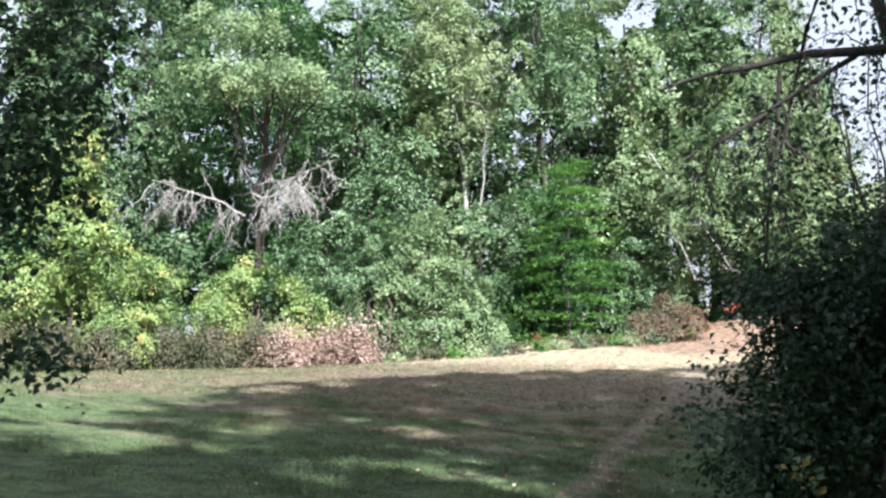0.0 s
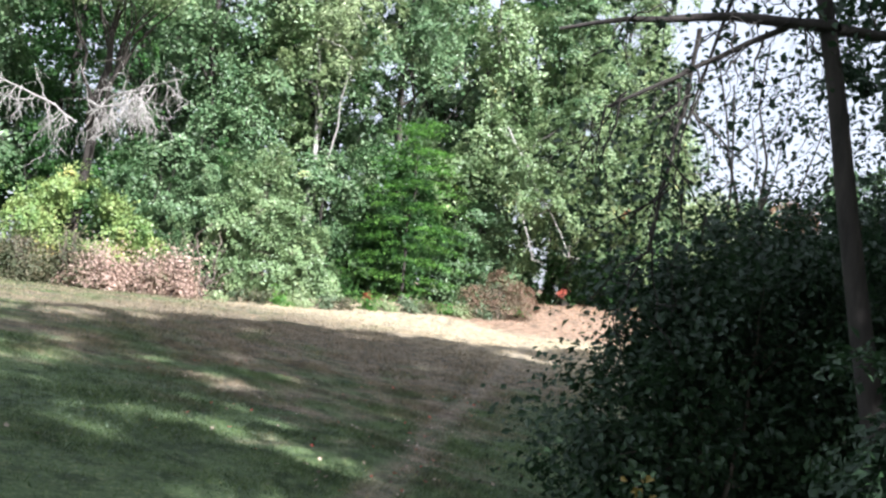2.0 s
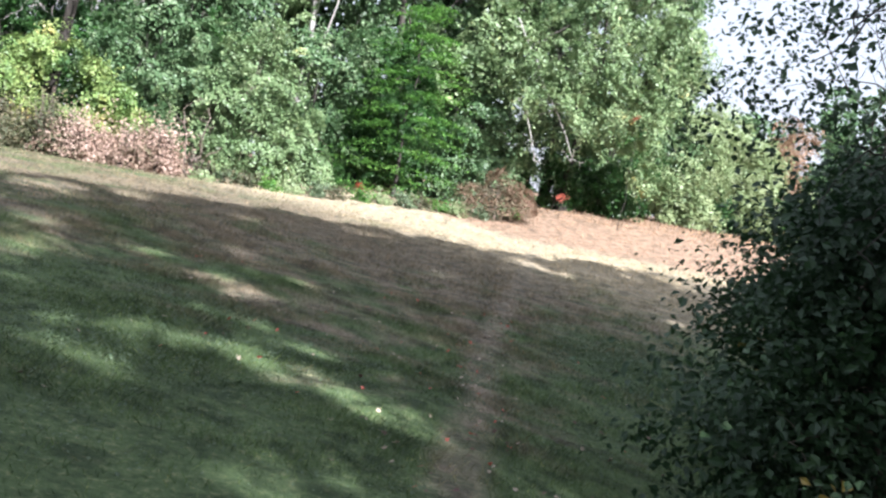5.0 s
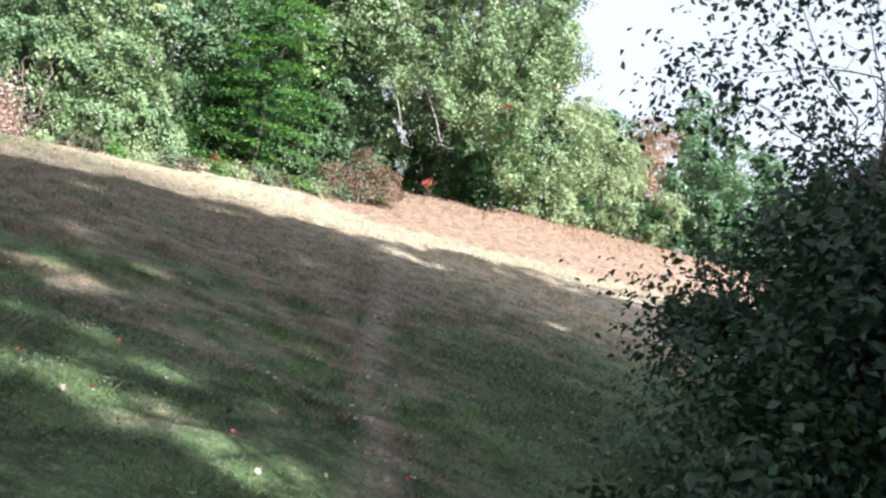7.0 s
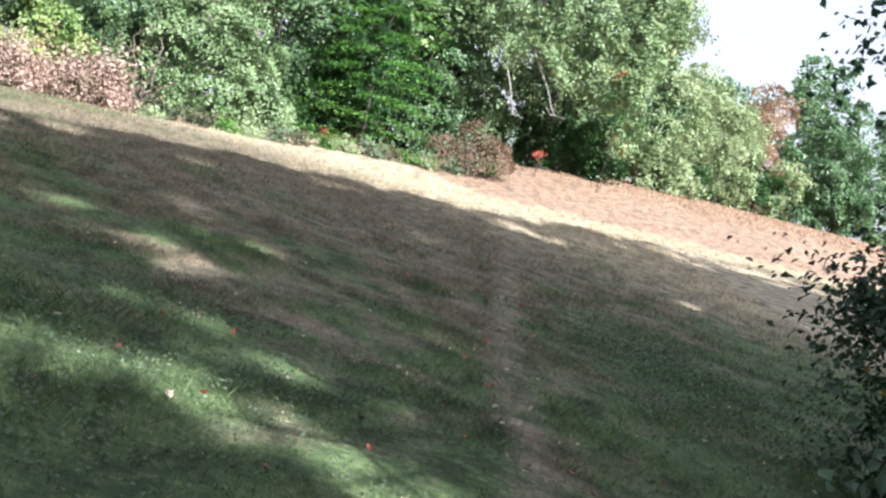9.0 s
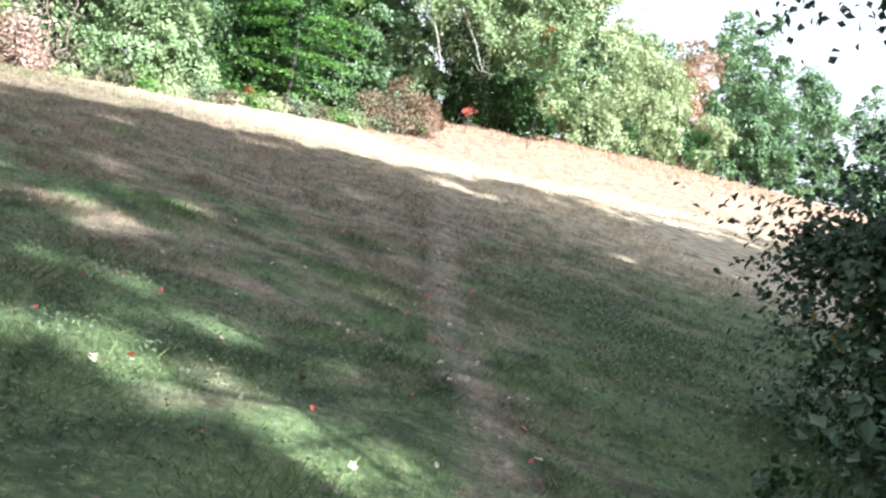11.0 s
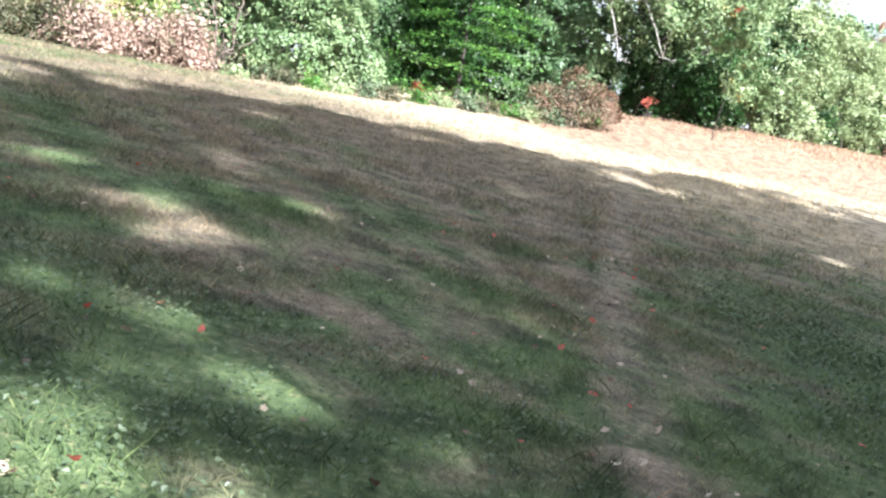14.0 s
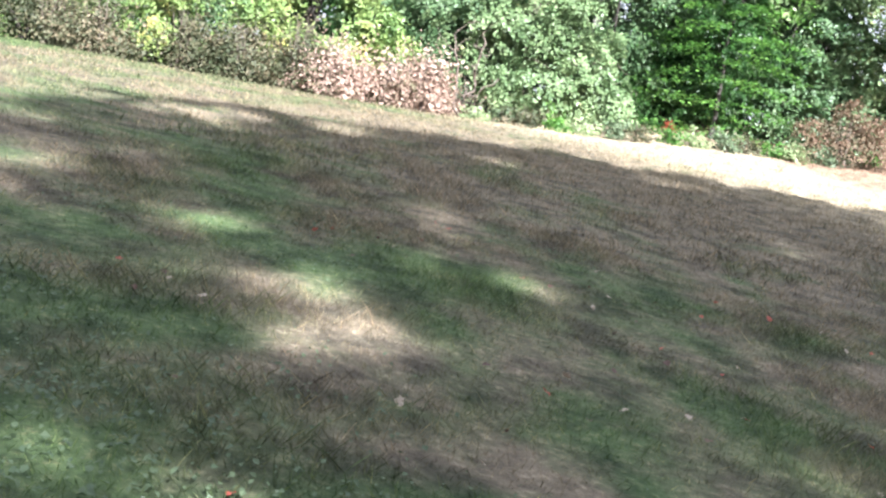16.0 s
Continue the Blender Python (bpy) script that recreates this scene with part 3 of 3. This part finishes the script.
for k in range(9):
    x, y = 31 + k * 4.0, 75 + k * 0.9
    plant("far_shrub", 850 + k, x, y, "low green shrub under the trees beyond the field", "shrub", round_blobs(860 + k, 4.0 + 0.7 * (k % 3), 3.0, 0.06, 8), FARGREEN, 3300, 0.3, (0.06, 3), stems=3, limbs=1, group="far shrubs")
for k in range(14):
    x, y = 22 + k * 9, 118 + 9 * math.sin(k * 1.7)
    plant("hill_tree", 460 + k, x, y, "distant green tree on the hill", "tree", round_blobs(480 + k, 19 + 3 * math.sin(k * 2.3), 7, 0.1, 10), FARGREEN, 6000, 0.6, (0.3, 14), limbs=2, clump=1.2, flat=0.7, group="hill trees")

# crowns of the near and shading trees are cut open so that the sun reaches these spots of grass: middle, half length,
# half width, turn
OPENINGS = [(-2.35, -1.8, 0.85, 0.52, -5), (-1.6, -2.2, 0.85, 0.58, -25), (-0.85, -2.75, 0.75, 0.55, -40), (-1.75, -0.75, 0.65, 0.42, 25), (-2.5, -0.05, 0.65, 0.36, 5),
            (-3.35, 2.7, 0.6, 0.42, 5), (-2.9, 1.8, 0.38, 0.65, 20), (-2.55, 2.4, 0.38, 0.32, 0), (-2.4, 4.9, 0.45, 0.5, 0), (-8.6, 11.8, 0.7, 2.0, 0), (-7.6, 14.8, 0.5, 1.6, 20), (11.4, 23.4, 1.6, 0.5, 8), (6.0, 13.4, 0.4, 0.5, 0),
            (-0.6, 2.1, 0.25, 0.3, 0), (-3.8, -2.9, 0.5, 0.2, 40), (-4.6, 3.8, 0.35, 0.5, 10), (-9.6, 8.5, 0.7, 2.2, 0), (8.8, 21.6, 0.7, 0.4, 10)]


def shaded(P, rng):
    """Which leaves throw their shadow on the shady part of the meadow and not on its sunny spots."""
    q = P[:, :2]
    for _ in range(4):
        q = P[:, :2] - np.array(SUN_FROM.xy) * (P[:, 2] - ground(q[:, 0], q[:, 1]))[:, None] / math.tan(SUN_UP)
    q = q + rng.normal(size=q.shape) * 0.1
    edge_y = np.interp(q[:, 0], [-10.6, -8.5, -6.9, -4.3, -1, 2.7, 4, 8, 12, 20, 40], [13, 16, 19, 20.5, 21.4, 21.5, 22.8, 25, 26.5, 28, 34])
    edge_x = np.interp(q[:, 1], [-8, -2, -0.6, 0.2, 5, 13], [-16, -12, -9.2, -7.5, -8.8, -10.6])
    wave = 0.5 * np.sin(2.6 * q[:, 0]) + 0.35 * np.sin(5.3 * q[:, 0] + 1)
    keep = (q[:, 1] < edge_y + wave) & (q[:, 0] > edge_x + 0.4 * np.sin(2.1 * q[:, 1]))
    for x, y, a, b, turn in OPENINGS:
        c, sn = math.cos(radians(turn)), math.sin(radians(turn))
        dx, dy = q[:, 0] - x, q[:, 1] - y
        keep &= ((c * dx + sn * dy) / a) ** 2 + ((c * dy - sn * dx) / b) ** 2 > 1 + 0.35 * np.sin(7 * dx + 3 * dy)
    return keep


# the near thicket
plant("thicket", 503, 3.15, -7.7, "narrow dark bush at the foot of the slim tree", "shrub", [(0, 0, 1.2, 0.85, 0.8, 1.2), (0.2, 0, 2.4, 0.75, 0.7, 0.6), (1.2, 0.2, 1.7, 0.9, 0.8, 1.5)], NEARLEAF, 16000, 0.08, (0.04, 2.4), stems=4, limbs=3, clump=0.25, bark=TWIGS, shell=0.3, wide=0.34)
plant("thicket", 500, 5.2, 0.3, "dense dark green thicket beside the path", "shrub",
      [(0, 0, 1.5, 2.1, 1.9, 1.5), (-1.3, 0.1, 1.0, 1.0, 1.1, 1.0), (-1.3, 0.0, 2.3, 0.9, 1.0, 1.0), (0.5, 0, 3.3, 1.8, 1.6, 1.2), (-0.7, -0.1, 3.2, 1.1, 1.2, 0.9), (2.2, 0.3, 2.4, 1.9, 1.6, 2.1), (1.6, 0.2, 4.0, 1.7, 1.4, 0.9), (-1.9, 0.6, 1.95, 0.6, 0.5, 0.28)], NEARLEAF, 74000, 0.085, (0.05, 3.6), stems=7, limbs=5, per=36, clump=0.3, bark=TWIGS, shell=0.3, wide=0.34)
plant("thicket", 501, 2.7, -3.6, "dark leafy thicket in deep shade", "shrub", [(-0.7, 0, 0.95, 0.85, 1.0, 0.95), (-0.4, 0, 2.2, 0.75, 0.9, 0.85), (0.6, 0.2, 2.8, 1.1, 1.0, 0.8), (0.8, 0.3, 1.4, 1.3, 1.2, 1.3), (2.0, 0.5, 2.2, 1.4, 1.2, 1.6)], NEARLEAF, 40000, 0.085, (0.04, 2.4), stems=5, limbs=4, per=36, clump=0.26, bark=TWIGS, shell=0.3, wide=0.34)
plant("sapling", 502, 4.2, -0.6, "thin sapling rising from the thicket with sparse leaves", "sapling",
      [(-1.2, 0, 4.1, 0.9, 0.8, 0.7), (0.0, 0, 5.2, 1.4, 1.0, 0.9), (1.2, 0, 4.6, 1.3, 1.0, 0.9), (-1.5, 0.2, 5.2, 0.8, 0.7, 0.5), (0.8, 0, 6.3, 1.2, 1, 0.7), (-2.3, 0, 3.8, 0.6, 0.5, 0.45), (-2.0, 0, 4.6, 0.6, 0.6, 0.4)], NEARLEAF, 3600, 0.075, (0.035, 5.5), (-0.6, 0), stems=3, limbs=6, clump=0.3, bark=TWIGS, wide=0.34, per=12)
shade = plant("shade_tree", 510, 3.5, -6.4, "slim dark tree with drooping leafy branches over the path", "tree",
              [(-0.9, 0.2, 5.1, 1.2, 0.9, 0.6), (0.4, 0.5, 4.4, 0.9, 0.8, 0.5), (-2.0, 0.1, 4.3, 0.9, 0.7, 0.5), (-2.3, 0.1, 3.6, 0.6, 0.5, 0.4), (0.7, 0.6, 3.5, 0.7, 0.7, 0.5), (-0.3, 0, 6.8, 2.2, 1.8, 1.0), (-2.6, 0.1, 4.9, 0.7, 0.6, 0.5)], NEARLEAF, 7500, 0.07, (0.11, 7.5), (-1.6, 0), limbs=4, clump=0.3, wide=0.34, per=14, crooked=0.02, opening=shaded)
rng = rng_for(511)
for a, b, thick in (((-0.95, 0, 4.65), (-2.9, 0.2, 4.45), 0.05), ((-0.95, 0, 4.65), (1.4, 0.1, 4.8), 0.045), ((-1.3, 0.05, 4.62), (-2.5, 0.1, 3.9), 0.025), ((-1.9, 0.1, 4.55), (-2.1, 0.1, 2.9), 0.018)):
    ln = bent(rng, a, b, 9, 0.08, 0.03)
    v, f = joined([tube(ln, np.linspace(thick, 0.012, 9), 7)] + branchlets(rng, ln, 0.009, 11, 0.7, -0.9, 2))
    part("limb", mesh_of("limb", v, f, BARK, True), shade, "long level dark limb")
plant("canopy_tree", 515, 8.2, -2.6, "broad dark tree whose canopy shades the thicket", "tree",
      [(-1.6, 0.2, 6.6, 2.6, 2.6, 1.6), (1, 0, 8.5, 3.5, 3.5, 2.5), (0, -3, 7, 3, 2.5, 2), (-0.5, 2.8, 6.8, 2.4, 2.2, 1.8)], NEARLEAF, 22000, 0.16, (0.2, 9), limbs=8, clump=0.5)
plant("young_tree", 520, -5.0, -7.6, "young shaded tree with drooping leafy twigs", "tree",
      [(0.6, 0, 2.9, 0.6, 0.6, 0.55), (0.5, 0, 4.6, 1.1, 0.8, 0.6), (0.7, -0.1, 1.25, 0.35, 0.3, 0.15), (0.8, 0, 3.5, 0.7, 0.5, 0.6), (0.3, 0, 2.6, 0.5, 0.5, 0.5)], NEARLEAF, 5000, 0.085, (0.05, 5), limbs=7, clump=0.22, bark=TWIGS, wide=0.34, per=14)

# tall trees behind, out of view, placed to shade the near meadow
casters = [(9.6, -19, 30, 4.8, 0.12, 20000), (6.3, -20.5, 17.5, 3.6, 0.12, 15000), (3.2, -24.5, 20, 4.4, 0.12, 15000), (-0.5, -27, 19, 4.6, 0.15, 13000), (11.1, -15.3, 30, 4.8, 0.1, 20000), (12, -12.2, 30, 5, 0.1, 24000), (14.2, -6.2, 31, 5.2, 0.1, 25000), (19.5, -5.5, 32, 5.6, 0.12, 23000), (25, -2.5, 32, 5.6, 0.12, 19000),
           (30.5, 2.5, 28, 5.4, 0.15, 15000), (37, 9, 27, 5, 0.2, 9000), (8.5, -25, 22, 4.6, 0.15, 13000), (18, -13, 27, 5, 0.2, 14000), (9.4, -6.9, 21, 3.6, 0.3, 11000), (12.7, -4.7, 23, 4.4, 0.2, 15000), (17.7, -1.4, 23, 4.5, 0.2, 15000), (22, 1.5, 23, 4.5, 0.2, 12000), (14.6, -20.2, 33, 5, 0.3, 15000), (17.9, -18, 33, 5, 0.3, 15000)]
for k, (x, y, h, r, low, n) in enumerate(casters):
    plant("shade_giving_tree", 600 + k, x, y, "tall leafy tree that shades the near meadow", "tree", round_blobs(620 + k, h, r, low, 16, 0.15), GREYGREEN, n, 0.42, (0.25, h * 0.6), limbs=2, clump=0.7, group="shade trees", opening=shaded)


# grass
def blades(seed, n, xr, yr, tall, wide, least=0.0):
    rng = rng_for(seed)
    x, y = rng.uniform(*xr, n * 2), rng.uniform(*yr, n * 2)
    tuft = 0.5 + 0.5 * np.sin(2.1 * x + 1.3 * np.sin(1.7 * y)) * np.sin(1.9 * y + 1.1 * np.sin(1.3 * x))
    worn = np.abs(x - path_x(y)) < 0.2 + 0.08 * np.sin(2.3 * y)
    keep = (rng.random(n * 2) < 0.65 + 0.35 * tuft) & ~(worn & (rng.random(n * 2) < 0.72)) & (tuft >= least)
    x, y, tuft = x[keep][:n], y[keep][:n], tuft[keep][:n]
    n = len(x)
    p = np.stack([x, y, ground(x, y) - 0.01], -1)
    a = rng.uniform(0, 2 * np.pi, n)
    side = np.stack([np.cos(a), np.sin(a), 0 * a], -1)
    h = (tall * rng.uniform(0.4, 1.3, n) * (0.5 + 0.7 * tuft))[:, None]
    tip = rng.normal(size=(n, 3)) * np.array([0.55, 0.55, 0]) * h
    w = wide * rng.uniform(0.6, 1.3, (n, 1))
    up = np.array([0, 0, 1.0])
    V = np.stack([p - side * w, p + side * w, p + tip * 0.5 + up * h * 0.56 + side * w * 0.8, p + tip + up * h], 1).reshape(-1, 3)
    return V, quads(n)


gr = [blades(710, 22000, (-7, 5), (-4, 12), 0.11, 0.0018, 0.6), blades(700, 160000, (-6, 4.5), (-5, 8), 0.065, 0.0024), blades(701, 70000, (-13, 9), (8, 24), 0.1, 0.006), blades(702, 55000, (-32, 20), (22, 46), 0.12, 0.01), blades(706, 35000, (-14, -6), (-4, 8), 0.07, 0.003), blades(707, 22000, (4.5, 11), (-1, 8), 0.09, 0.005), blades(703, 22000, (-10, 4), (-12, -5), 0.06, 0.003), blades(705, 32000, (-34, -12), (4, 30), 0.12, 0.01), blades(704, 15000, (0, 30), (44, 60), 0.16, 0.02)]
v, f = joined(gr)
tagged(new("grass", mesh_of("grass", v, f, GRASS)), "short patchy meadow grass, green mixed with dry straw", "grass", kind="stuff")

# low broad weeds
rng = rng_for(720)
n = 9000
c = rng.normal(size=(60, 2)) * np.array([1.6, 2.2]) + np.array([-3.2, -1.6])
q = c[rng.integers(60, size=n)] + rng.normal(size=(n, 2)) * 0.35
P = np.column_stack([q, ground(q[:, 0], q[:, 1]) + rng.uniform(0.01, 0.08, n)])
tagged(new("ground_weeds", mesh_of("ground_weeds", leaf_arrays(rng, P, 0.026, 1.6, 0.4), quads(n), WEEDS)), "low broad-leaved weeds among the grass", "weeds", kind="stuff")

rng = rng_for(721)
n = 8000
c = rng.normal(size=(70, 2)) * np.array([1.1, 2.8]) + np.array([3.2, 3.4])
q = c[rng.integers(70, size=n)] + rng.normal(size=(n, 2)) * 0.5
P = np.column_stack([q, ground(q[:, 0], q[:, 1]) + rng.uniform(0.02, 0.16, n)])
tagged(new("slope_weeds", mesh_of("slope_weeds", leaf_arrays(rng, P, 0.038, 1.0, 0.36), quads(n), WEEDS)), "dark rough weeds on the slope beside the path", "weeds", kind="stuff")

# fallen leaves
def fallen_mesh(name, mat, seed):
    rng = rng_for(seed)
    bm = bmesh.new()
    ring = []
    for k in range(10):
        a = 2 * math.pi * k / 10
        r = (0.036 if k % 2 == 0 else 0.026) * rng.uniform(0.8, 1.2)
        ring.append(bm.verts.new((math.cos(a) * r * 1.25, math.sin(a) * r, rng.uniform(-0.004, 0.018))))
    mid = bm.verts.new((0, 0, 0.004))
    for k in range(10):
        bm.faces.new((mid, ring[k], ring[(k + 1) % 10]))
    me = bpy.data.meshes.new(name)
    bm.to_mesh(me)
    bm.free()
    me.materials.append(mat)
    return me


TAN = leaf_material("tan fallen leaves", [(0.0, (0.3, 0.22, 0.16)), (1.0, (0.6, 0.52, 0.42))], 0.6, 0.15)
BROWNLEAF = leaf_material("brown fallen leaves", [(0.0, (0.07, 0.04, 0.03)), (1.0, (0.2, 0.11, 0.08))], 0.6, 0.15)
kinds = [(fallen_mesh("red_leaf", REDLEAF, 1), "red fallen leaf on the grass"), (fallen_mesh("tan_leaf", TAN, 2), "pale tan fallen leaf on the ground"), (fallen_mesh("brown_leaf", BROWNLEAF, 3), "dark brown fallen leaf on the ground"), (fallen_mesh("red_leaf_small", REDLEAF, 4), "red fallen leaf on the grass")]
spots = [(-2.1, -2.05, 0), (-1.16, -2.14, 0), (-0.61, -0.65, 0), (-2.26, -2.19, 1), (-2.42, -3.24, 1), (-2.14, -0.28, 0), (-2.63, -0.46, 0), (-1.08, 0.53, 0), (0, 0, 1), (-0.05, -1.73, 1), (0.37, 1.94, 1), (0.75, 2.08, 1), (-0.1, -2.2, 1), (-2.31, 1.44, 1)]
rng = rng_for(740)
for _ in range(270):
    y = rng.uniform(-5, 7)
    x = rng.normal() * 2.2 - 1.0 if rng.random() < 0.6 else path_x(y) + rng.normal() * 0.25
    spots.append((x, y, int(rng.choice([0, 1, 2, 3], p=[0.12, 0.38, 0.42, 0.08]))))
for _ in range(60):
    spots.append((2.9 + rng.normal() * 0.8, rng.uniform(-0.5, 6.5), int(rng.choice([1, 2], p=[0.75, 0.25]))))
for x, y, k in spots:
    ob = new("fallen_leaf", kinds[k][0])
    s = rng.uniform(0.35, 0.75)
    ob.matrix_basis = pose(x, y, float(ground(x, y)) + rng.uniform(0.02, 0.06), rng.normal() * 22, rng.normal() * 22, rng.uniform(0, 360)) @ Matrix.Scale(s, 4)
    tagged(ob, kinds[k][1], "leaf", "fallen leaves")
